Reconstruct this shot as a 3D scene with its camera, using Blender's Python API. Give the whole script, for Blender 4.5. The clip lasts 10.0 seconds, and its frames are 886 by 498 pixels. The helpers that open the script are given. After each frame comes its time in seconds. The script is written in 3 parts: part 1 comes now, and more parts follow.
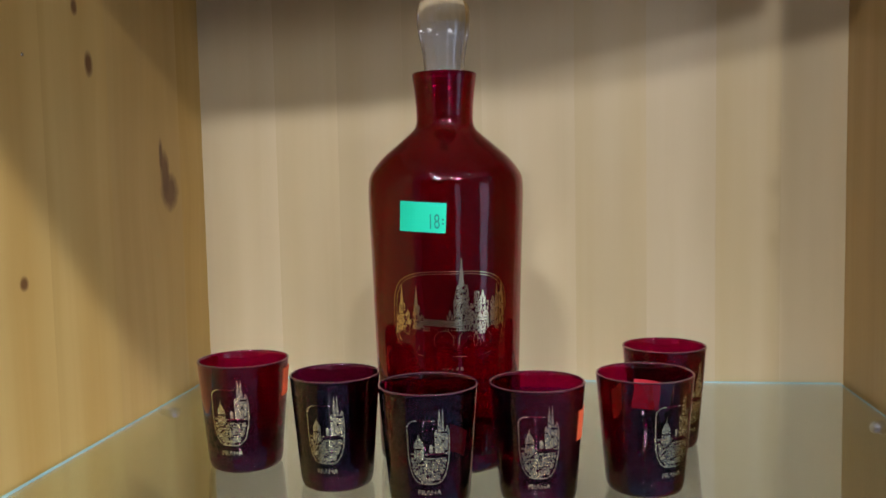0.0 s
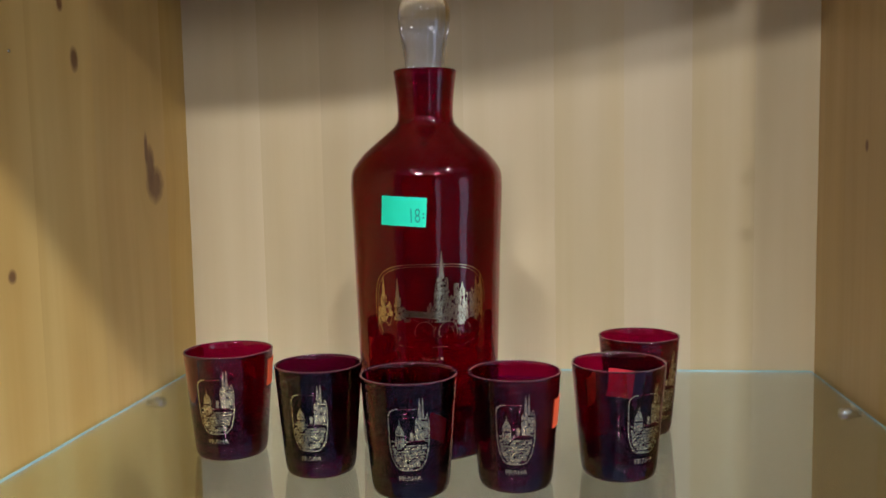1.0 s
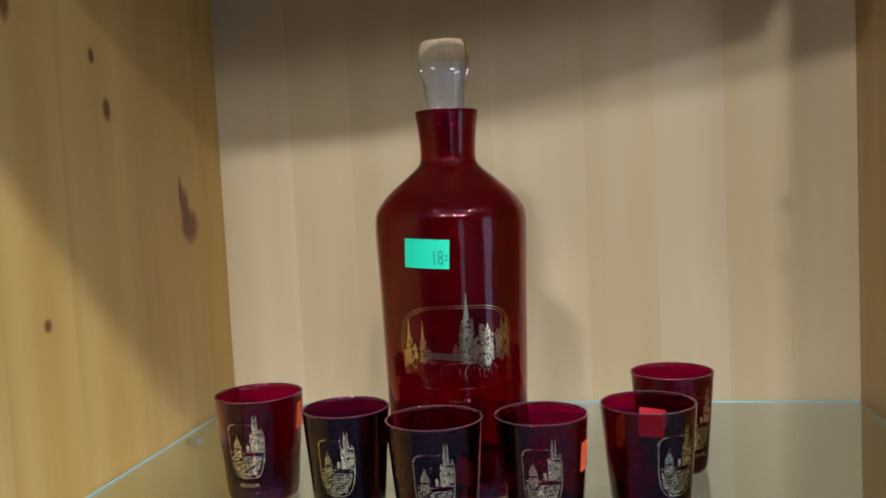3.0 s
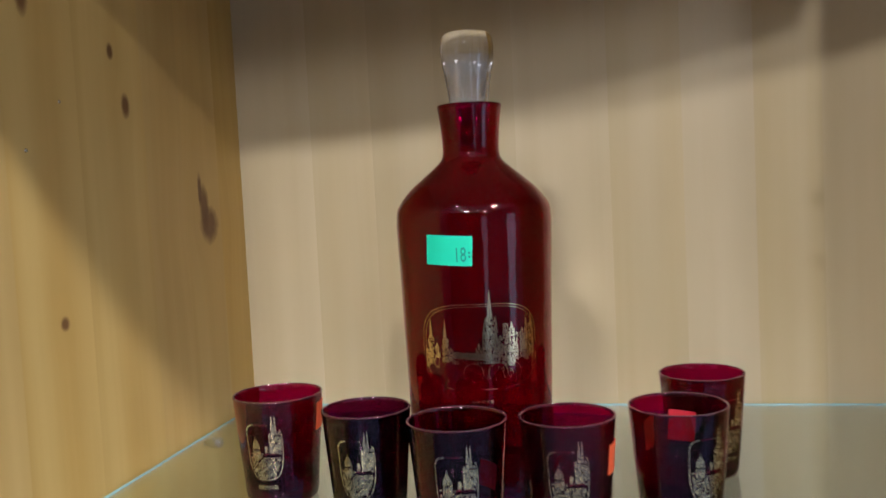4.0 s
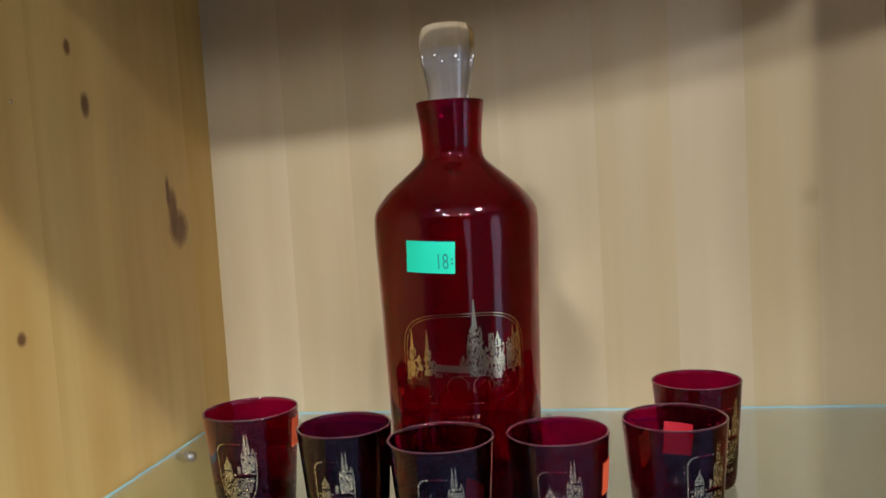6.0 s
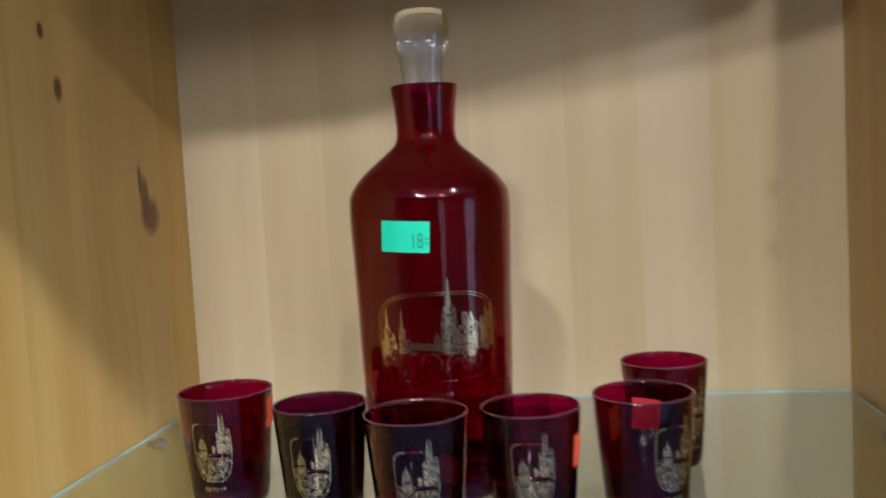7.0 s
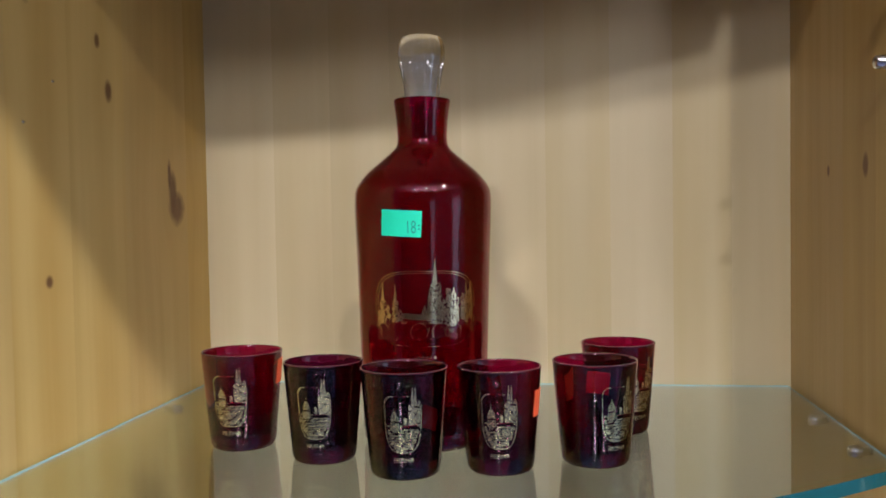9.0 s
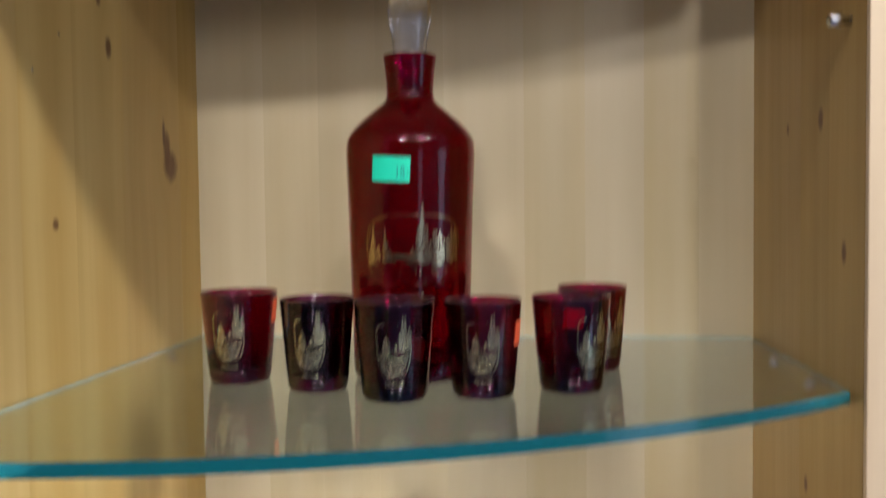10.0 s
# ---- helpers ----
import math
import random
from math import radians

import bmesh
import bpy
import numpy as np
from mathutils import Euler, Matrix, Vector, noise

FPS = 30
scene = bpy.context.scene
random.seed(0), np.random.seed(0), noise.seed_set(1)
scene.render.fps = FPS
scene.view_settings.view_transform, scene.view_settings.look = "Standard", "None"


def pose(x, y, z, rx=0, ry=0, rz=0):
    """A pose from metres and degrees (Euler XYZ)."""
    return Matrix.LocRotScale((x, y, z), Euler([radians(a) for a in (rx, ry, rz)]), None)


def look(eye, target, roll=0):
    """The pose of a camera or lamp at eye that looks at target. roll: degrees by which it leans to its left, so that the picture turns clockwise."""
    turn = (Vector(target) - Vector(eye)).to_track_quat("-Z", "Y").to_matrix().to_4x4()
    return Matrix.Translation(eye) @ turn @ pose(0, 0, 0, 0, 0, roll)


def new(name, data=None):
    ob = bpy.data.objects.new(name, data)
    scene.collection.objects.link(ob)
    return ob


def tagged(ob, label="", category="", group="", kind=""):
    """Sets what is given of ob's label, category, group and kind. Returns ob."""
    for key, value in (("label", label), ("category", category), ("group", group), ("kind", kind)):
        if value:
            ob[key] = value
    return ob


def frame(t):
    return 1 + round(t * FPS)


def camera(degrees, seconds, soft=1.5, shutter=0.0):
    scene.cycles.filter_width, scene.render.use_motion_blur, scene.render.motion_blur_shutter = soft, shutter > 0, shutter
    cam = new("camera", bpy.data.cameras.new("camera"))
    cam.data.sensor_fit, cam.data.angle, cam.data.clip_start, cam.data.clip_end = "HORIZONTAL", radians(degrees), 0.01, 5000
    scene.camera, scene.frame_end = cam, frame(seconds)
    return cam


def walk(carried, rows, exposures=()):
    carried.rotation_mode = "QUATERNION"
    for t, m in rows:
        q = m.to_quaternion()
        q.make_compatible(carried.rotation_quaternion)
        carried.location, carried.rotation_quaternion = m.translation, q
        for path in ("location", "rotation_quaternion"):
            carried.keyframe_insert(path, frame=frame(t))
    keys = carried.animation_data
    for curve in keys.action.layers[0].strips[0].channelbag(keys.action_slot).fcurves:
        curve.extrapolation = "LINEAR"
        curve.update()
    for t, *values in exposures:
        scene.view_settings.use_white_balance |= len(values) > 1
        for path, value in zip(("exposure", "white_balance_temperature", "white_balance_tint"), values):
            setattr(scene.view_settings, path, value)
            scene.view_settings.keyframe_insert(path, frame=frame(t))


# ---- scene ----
cam = camera(54.50, 10.0, 1.5, 1.0)
PATH = [
    (0, (0.0651, -0.5082, 0.1654), (-0.2008, 1.4679, 0.0101), -1.16),
    (0.5, (0.0664, -0.5141, 0.1658), (-0.1835, 1.4634, 0.0004), -1.16),
    (1, (0.0696, -0.5204, 0.1690), (-0.1629, 1.4576, -0.0131), -1.12),
    (1.5, (0.0761, -0.5232, 0.1658), (-0.1710, 1.4563, 0.0229), -1.33),
    (2, (0.0764, -0.5206, 0.1720), (-0.1850, 1.4575, 0.0340), -2.04),
    (2.5, (0.0823, -0.5176, 0.1779), (-0.2198, 1.4545, 0.0381), -2.44),
    (2.7, (0.0833, -0.5163, 0.1799), (-0.2363, 1.4532, 0.0422), -2.63),
    (3.8, (0.0852, -0.5155, 0.1847), (-0.3048, 1.4406, 0.0371), -2.76),
    (4, (0.0809, -0.5044, 0.1774), (-0.3119, 1.4525, 0.0500), -2.83),
    (4.5, (0.0784, -0.4905, 0.1841), (-0.3206, 1.4643, 0.0443), -3.59),
    (5, (0.0775, -0.4819, 0.1857), (-0.2942, 1.4777, 0.0384), -3.77),
    (5.5, (0.0806, -0.4757, 0.1819), (-0.2885, 1.4852, 0.0458), -3.77),
    (5.7, (0.0795, -0.4761, 0.1837), (-0.2854, 1.4847, 0.0348), -3.69),
    (6.8, (0.0689, -0.4797, 0.1745), (-0.2226, 1.4938, 0.0320), -3.12),
    (7, (0.0724, -0.4864, 0.1699), (-0.2001, 1.4902, 0.0327), -3.18),
    (7.5, (0.0790, -0.5261, 0.1603), (-0.1582, 1.4560, 0.0388), -2.76),
    (8, (0.0834, -0.5563, 0.1485), (-0.1573, 1.4272, 0.0605), -2.05),
    (8.5, (0.0923, -0.5621, 0.1510), (-0.1543, 1.4207, 0.0618), -1.24),
    (9, (0.0872, -0.5737, 0.1479), (-0.1721, 1.4083, 0.0816), -0.91),
    (9.5, (0.0835, -0.5941, 0.1465), (-0.1459, 1.3920, 0.0936), -0.65),
    (9.7, (0.0857, -0.6034, 0.1496), (-0.1327, 1.3832, 0.0741), -0.52),
    (9.8, (0.0863, -0.6080, 0.1437), (-0.1239, 1.3794, 0.0648), -0.52),
    (9.9, (0.0864, -0.6109, 0.1249), (-0.1210, 1.3773, 0.0618), -0.42),
    (10, (0.0827, -0.6131, 0.1159), (-0.1151, 1.3755, 0.0354), -0.65),
]
walk(cam, [(t, look(eye, target, roll)) for t, eye, target, roll in PATH],
     [(0, 0.10), (7.0, 0.11), (9.0, 0.14), (9.5, 0.02), (10.0, 0.02)])


# ---- world, lamps and exposure ----
XL, XR, YB = -0.238, 0.289, 0.203        # inner faces of the cabinet: left, right, back
YL, YR = -0.285, -0.064                  # front edges of the left and right sides
ZT, ZB = 0.447, -1.18                    # underside of the top board, upper side of the bottom board
SHELF_ARC = (-0.228, 0.567, 0.80)        # the bowed front of the glass shelf: centre and radius
TOP_ARC = (-0.20, 0.674, 0.95)           # the same for top and bottom board
ROOM = (-2.6, 2.6, -4.6, 0.26, -1.25, 1.55)

world = bpy.data.worlds.new("world")
scene.world = world
world.use_nodes = True
world.node_tree.nodes["Background"].inputs["Color"].default_value = (0.05, 0.05, 0.055, 1)
world.node_tree.nodes["Background"].inputs["Strength"].default_value = 0.3


def area_lamp(name, eye, target, sx, sy, watts, color, spread=180):
    data = bpy.data.lights.new(name, "AREA")
    data.shape, data.size, data.size_y, data.energy, data.color = "RECTANGLE", sx, sy, watts, color
    data.spread = radians(spread)
    ob = new(name, data)
    ob.matrix_world = look(eye, target)
    return ob


LAMP_WHITE = (1.02, 0.985, 1.02)
DAYLIGHT = (0.50, 0.68, 1.0)
# ceiling lamps: position, width, depth, power
SPOTS = [((-0.27, -2.46, 1.49), 0.22, 0.13, 14.8), ((0.71, -2.36, 1.49), 0.10, 0.12, 10.4),
         ((-0.42, -1.08, 1.49), 0.16, 0.09, 1.9), ((1.05, -0.95, 1.49), 0.16, 0.09, 12.0),
         ((-0.10, -3.00, 1.49), 0.24, 0.50, 7.2), ((1.45, -2.95, 1.49), 0.24, 0.50, 7.2)]
for eye, wide, deep, watts in SPOTS:
    area_lamp("spot_light", eye, (0.0, 0.0, 0.1), wide, deep, watts, LAMP_WHITE, 120)
# shop windows: centre, way that they face, width, height, power
WINDOWS = [((2.56, -1.30, -0.30), (-1, 0, 0), 0.7, 1.5, 5.2), ((2.10, -4.56, -0.25), (0, 1, 0), 0.45, 1.7, 2.8)]
for eye, way, wide, high, watts in WINDOWS:
    area_lamp("window_light", eye, Vector(eye) + Vector(way), wide, high, watts, DAYLIGHT)

# ---- materials ----
def material(name):
    m = bpy.data.materials.new(name)
    m.use_nodes = True
    return m, m.node_tree.nodes, m.node_tree.links, m.node_tree.nodes["Principled BSDF"]


def math_node(nodes, links, op, a, b=None, c=None, clamp=False):
    n = nodes.new("ShaderNodeMath")
    n.operation, n.use_clamp = op, clamp
    for i, v in enumerate((a, b, c)):
        if v is None:
            continue
        if isinstance(v, (int, float)):
            n.inputs[i].default_value = v
        else:
            links.new(v, n.inputs[i])
    return n.outputs[0]


def mix_color(nodes, links, fac, a, b, blend="MIX"):
    n = nodes.new("ShaderNodeMix")
    n.data_type, n.blend_type = "RGBA", blend
    for sock, v in ((n.inputs["Factor"], fac), (n.inputs[6], a), (n.inputs[7], b)):
        if isinstance(v, (int, float)):
            sock.default_value = v
        elif isinstance(v, tuple):
            sock.default_value = (*v, 1)
        else:
            links.new(v, sock)
    return n.outputs[2]


def noise_node(nodes, links, coords, scale, detail=4.0, rough=0.5, distort=0.0):
    n = nodes.new("ShaderNodeTexNoise")
    n.inputs["Scale"].default_value, n.inputs["Detail"].default_value = scale, detail
    n.inputs["Roughness"].default_value, n.inputs["Distortion"].default_value = rough, distort
    links.new(coords, n.inputs["Vector"])
    return n.outputs["Fac"]


def pine(name, across, knots=(), light=(0.655, 0.463, 0.168), dark=(0.525, 0.322, 0.086)):
    """Oiled pine with upright grain. across: the axis that runs over the face; knots: place along it, height, half width, half height."""
    m, nodes, links, bsdf = material(name)
    tex = nodes.new("ShaderNodeTexCoord").outputs["Object"]
    info = nodes.new("ShaderNodeObjectInfo").outputs["Random"]
    sep = nodes.new("ShaderNodeSeparateXYZ")
    links.new(tex, sep.inputs[0])
    u, v = sep.outputs[across], sep.outputs["Z"]
    # the grain bends round each knot
    bend = None
    masks, rims = [], []
    for ku, kv, ru, rv in knots:
        du = math_node(nodes, links, "DIVIDE", math_node(nodes, links, "SUBTRACT", u, ku), ru)
        dv = math_node(nodes, links, "DIVIDE", math_node(nodes, links, "SUBTRACT", v, kv), rv)
        rr = math_node(nodes, links, "ADD", math_node(nodes, links, "MULTIPLY", du, du), math_node(nodes, links, "MULTIPLY", dv, dv))
        wob = noise_node(nodes, links, tex, 140.0, 2.0)
        rr = math_node(nodes, links, "ADD", rr, math_node(nodes, links, "MULTIPLY_ADD", wob, 0.8, -0.4))
        masks.append(math_node(nodes, links, "MULTIPLY_ADD", rr, -0.85, 1.3, clamp=True))
        far = math_node(nodes, links, "DIVIDE", 1.0, math_node(nodes, links, "ADD", rr, 1.6))
        push = math_node(nodes, links, "MULTIPLY", math_node(nodes, links, "MULTIPLY", du, far), ru * 2.2)
        rims.append(math_node(nodes, links, "POWER", math_node(nodes, links, "MULTIPLY", far, 1.2), 2.0, clamp=True))
        bend = push if bend is None else math_node(nodes, links, "ADD", bend, push)
    ub = u if bend is None else math_node(nodes, links, "SUBTRACT", u, bend)
    shift = math_node(nodes, links, "MULTIPLY", info, 7.3)
    comb = nodes.new("ShaderNodeCombineXYZ")
    links.new(ub, comb.inputs[0])
    links.new(shift, comb.inputs[1])
    links.new(math_node(nodes, links, "MULTIPLY", v, 0.035), comb.inputs[2])
    broad = noise_node(nodes, links, comb.outputs[0], 38.0, 2.5, 0.55, 0.25)
    fine = noise_node(nodes, links, comb.outputs[0], 330.0, 4.0, 0.6)
    comb2 = nodes.new("ShaderNodeCombineXYZ")
    links.new(u, comb2.inputs[0])
    links.new(shift, comb2.inputs[1])
    links.new(math_node(nodes, links, "MULTIPLY", v, 0.3), comb2.inputs[2])
    cloud = noise_node(nodes, links, comb2.outputs[0], 12.0, 3.0)
    pores = noise_node(nodes, links, comb2.outputs[0], 900.0, 2.0)
    ring = math_node(nodes, links, "MULTIPLY_ADD", broad, 1.7, -0.45, clamp=True)
    col = mix_color(nodes, links, ring, light, dark)
    col = mix_color(
        nodes, links, math_node(nodes, links, "MULTIPLY", math_node(nodes, links, "MULTIPLY_ADD", fine, 2.0, -0.8, clamp=True), 0.09), col, dark)
    tone = math_node(nodes, links, "ADD", math_node(nodes, links, "MULTIPLY_ADD", info, 0.08, 0.865), math_node(nodes, links, "MULTIPLY_ADD", cloud, 0.30, -0.06))
    hsv = nodes.new("ShaderNodeHueSaturation")
    links.new(col, hsv.inputs["Color"])
    links.new(tone, hsv.inputs["Value"])
    links.new(math_node(nodes, links, "MULTIPLY_ADD", info, -0.16, 1.06), hsv.inputs["Saturation"])
    col = hsv.outputs[0]
    for mask, rim in zip(masks, rims):
        col = mix_color(nodes, links, math_node(nodes, links, "MULTIPLY", rim, 0.40), col, (0.34, 0.18, 0.06))
        col = mix_color(nodes, links, math_node(nodes, links, "MULTIPLY", mask, 0.92), col, (0.150, 0.058, 0.016))
    links.new(col, bsdf.inputs["Base Color"])
    links.new(math_node(nodes, links, "MULTIPLY_ADD", fine, 0.2, 0.34), bsdf.inputs["Roughness"])
    bump = nodes.new("ShaderNodeBump")
    bump.inputs["Strength"].default_value, bump.inputs["Distance"].default_value = 0.14, 0.0006
    links.new(math_node(nodes, links, "ADD", fine, math_node(nodes, links, "MULTIPLY", pores, 0.4)), bump.inputs["Height"])
    links.new(bump.outputs[0], bsdf.inputs["Normal"])
    return m


PINE_BACK = pine("pine_back", "X", light=(0.615, 0.510, 0.310), dark=(0.545, 0.430, 0.225))
PINE_LEFT = pine("pine_left", "Y", [(0.026, 0.247, 0.0046, 0.0078), (0.137, 0.162, 0.0135, 0.0135), (0.130, 0.176, 0.0070, 0.016), (0.124, 0.190, 0.0030, 0.012), (-0.055, 0.112, 0.0038, 0.0040),
                                    (0.012, 0.281, 0.0034, 0.0050), (-0.072, 0.300, 0.005, 0.011), (-0.18, -0.12, 0.005, 0.007)])
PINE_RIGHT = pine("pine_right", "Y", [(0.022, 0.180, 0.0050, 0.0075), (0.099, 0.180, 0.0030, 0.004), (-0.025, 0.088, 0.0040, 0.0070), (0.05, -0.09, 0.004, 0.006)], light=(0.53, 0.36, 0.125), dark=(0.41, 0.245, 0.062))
PINE_EDGE = pine("pine_edge", "X", light=(0.74, 0.58, 0.36), dark=(0.62, 0.44, 0.24))


def glass(name, color, rough=0.0, ior=1.5, smear=0.0, wave=0.0):
    m, nodes, links, bsdf = material(name)
    bsdf.inputs["Base Color"].default_value = (*color, 1)
    bsdf.inputs["Transmission Weight"].default_value = 1.0
    bsdf.inputs["IOR"].default_value = ior
    bsdf.inputs["Roughness"].default_value = rough
    if smear:
        tex = nodes.new("ShaderNodeTexCoord").outputs["Object"]
        n = noise_node(nodes, links, tex, 18.0, 5.0, 0.6, 0.4)
        links.new(math_node(nodes, links, "MULTIPLY", math_node(nodes, links, "MULTIPLY_ADD", n, 2.4, -1.05, clamp=True), smear), bsdf.inputs["Roughness"])
    if wave:
        tex = nodes.new("ShaderNodeTexCoord").outputs["Object"]
        stretch = nodes.new("ShaderNodeMapping")
        stretch.inputs["Scale"].default_value = (1.0, 1.0, 0.35)
        links.new(tex, stretch.inputs["Vector"])
        bump = nodes.new("ShaderNodeBump")
        bump.inputs["Strength"].default_value, bump.inputs["Distance"].default_value = 1.0, wave
        links.new(noise_node(nodes, links, stretch.outputs[0], 75.0, 2.0, 0.5), bump.inputs["Height"])
        links.new(bump.outputs[0], bsdf.inputs["Normal"])
    return m


RUBY = glass("ruby_glass", (0.38, 0.0008, 0.056), 0.045, 1.43, wave=0.00035)
RUBY_CUP = glass("ruby_glass_cup", (0.29, 0.0010, 0.046), 0.02, 1.56, wave=0.00030)
RUBY_DEEP = glass("deep_ruby_glass_cup", (0.10, 0.0010, 0.034), 0.02, 1.56, wave=0.00030)
# paler, slightly milky glass for the cup rims
RIM = glass("pale_rim_glass", (0.50, 0.26, 0.34), 0.15, 1.52)
RIM.node_tree.nodes["Principled BSDF"].inputs["Transmission Weight"].default_value = 0.80
RUBY_BASE = glass("ruby_glass_solid", (0.05, 0.0005, 0.016), 0.02, 1.66)
CLEAR = glass("clear_glass", (0.97, 0.98, 0.98), 0.0)
# clear stopper glass with a milky bluish haze mixed in for bright refractions
HAZED = glass("hazed_stopper_glass", (0.90, 0.95, 1.0), 0.02)
HAZED.node_tree.nodes["Principled BSDF"].inputs["Transmission Weight"].default_value = 0.93
HAZED.node_tree.nodes["Principled BSDF"].inputs["Coat Weight"].default_value = 1.0
SHELF = glass("shelf_glass", (0.52, 0.60, 0.64), 0.0, 1.52, 0.10)
SHELF_EDGE = glass("shelf_glass_edge", (0.012, 0.25, 0.29), 0.10, 1.52)
# opaque pale teal: the light carried inside the pane, painted on its edges
GLOW_EDGE = glass("shelf_glass_glow_edge", (0.30, 0.62, 0.66), 0.25, 1.52)
GLOW_EDGE.node_tree.nodes["Principled BSDF"].inputs["Transmission Weight"].default_value = 0.0
SHELF_EDGE.node_tree.nodes["Principled BSDF"].inputs["Transmission Weight"].default_value = 0.6


def plain(name, color, rough, metallic=0.0, scale=60.0, vary=0.15, bump=0.0):
    m, nodes, links, bsdf = material(name)
    tex = nodes.new("ShaderNodeTexCoord").outputs["Object"]
    n = noise_node(nodes, links, tex, scale, 5.0, 0.6)
    col = mix_color(nodes, links, n, tuple(c * (1 - vary) for c in color), tuple(min(1.0, c * (1 + vary)) for c in color))
    links.new(col, bsdf.inputs["Base Color"])
    links.new(math_node(nodes, links, "MULTIPLY_ADD", n, 0.25, rough - 0.12), bsdf.inputs["Roughness"])
    bsdf.inputs["Metallic"].default_value = metallic
    if bump:
        b = nodes.new("ShaderNodeBump")
        b.inputs["Strength"].default_value, b.inputs["Distance"].default_value = bump, 0.0005
        links.new(n, b.inputs["Height"])
        links.new(b.outputs[0], bsdf.inputs["Normal"])
    return m


def etched(mat, scale, cover):
    """Breaks a print into fine worn strokes."""
    nodes, links = mat.node_tree.nodes, mat.node_tree.links
    bsdf = nodes["Principled BSDF"]
    tex = nodes.new("ShaderNodeTexCoord").outputs["Object"]
    stretch = nodes.new("ShaderNodeMapping")
    stretch.inputs["Scale"].default_value = (1.0, 1.0, 0.45)
    links.new(tex, stretch.inputs["Vector"])
    n = noise_node(nodes, links, stretch.outputs[0], scale, 2.0, 0.6)
    links.new(math_node(nodes, links, "MULTIPLY_ADD", n, 9.0, -9.0 * (1 - cover) + 0.5, clamp=True), bsdf.inputs["Alpha"])
    return mat


GOLD = plain("gold_print", (0.72, 0.58, 0.34), 0.20, 1.0, 900.0, 0.30)
etched(GOLD, 3800.0, 0.60)
GOLD_CUP = etched(plain("pale_gold_print", (0.84, 0.70, 0.44), 0.25, 1.0, 900.0, 0.30), 3000.0, 0.58)
STEEL = plain("steel", (0.62, 0.62, 0.62), 0.25, 1.0, 200.0, 0.1)
GREEN = plain("green_paper", (0.004, 0.68, 0.42), 0.55, 0.0, 300.0, 0.05)
ORANGE = plain("orange_paper", (1.0, 0.20, 0.07), 0.6, 0.0, 300.0, 0.06)
nodes, links = ORANGE.node_tree.nodes, ORANGE.node_tree.links
glow = nodes.new("ShaderNodeBsdfTranslucent")
glow.inputs["Color"].default_value = (1.0, 0.22, 0.09, 1)
paper_mix = nodes.new("ShaderNodeMixShader")
paper_mix.inputs[0].default_value = 0.45
links.new(nodes["Principled BSDF"].outputs[0], paper_mix.inputs[1])
links.new(glow.outputs[0], paper_mix.inputs[2])
links.new(paper_mix.outputs[0], nodes["Material Output"].inputs["Surface"])
# paper with the red of light through ruby glass put into its colour
PRETINTED = plain("paper_painted_ruby_tint", (0.42, 0.006, 0.018), 0.5, 0.0, 300.0, 0.08)
INK = plain("dark_ink", (0.01, 0.26, 0.19), 0.5, 0.0, 500.0, 0.2)
PLASTER = plain("room_plaster", (0.58, 0.57, 0.57), 0.85, 0.0, 3.0, 0.10, 0.1)
# unseen wall, kept dark so that the gilt emblem mirrors a dark middle
UNSEEN_DARK = plain("unseen_dark_wall", (0.20, 0.165, 0.13), 0.8, 0.0, 4.0, 0.3, 0.1)
CEILING = plain("room_ceiling_paint", (0.86, 0.85, 0.84), 0.9, 0.0, 3.0, 0.05)
# unseen floor, blue so that the ruby glasses mirror navy
FLOOR = plain("unseen_floor_blue", (0.36, 0.40, 0.70), 0.4, 0.0, 5.0, 0.2)
HOUSING = plain("lamp_housing", (0.7, 0.7, 0.7), 0.4, 0.0, 30.0, 0.05)


# ---- mesh helpers ----
def mesh_of(name, bm, mat, smooth=False):
    me = bpy.data.meshes.new(name)
    bm.normal_update()
    bm.to_mesh(me)
    bm.free()
    for m in (mat if isinstance(mat, (list, tuple)) else (mat,)):
        me.materials.append(m)
    if smooth:
        me.polygons.foreach_set("use_smooth", [True] * len(me.polygons))
    return me


def part(name, bm, mat, parent=None, label="", smooth=False):
    ob = new(name, mesh_of(name, bm, mat, smooth))
    if parent is not None:
        ob.parent = parent
    if label:
        ob["label"] = label
    return ob


def box(x0, x1, y0, y1, z0, z1, bevel=0.0):
    bm = bmesh.new()
    bmesh.ops.create_cube(bm, size=1.0, matrix=Matrix.Translation(((x0 + x1) / 2, (y0 + y1) / 2, (z0 + z1) / 2)) @ Matrix.Diagonal((x1 - x0, y1 - y0, z1 - z0, 1)))
    if bevel:
        bmesh.ops.bevel(bm, geom=bm.edges[:], offset=bevel, segments=2, profile=0.5, affect="EDGES")
    return bm


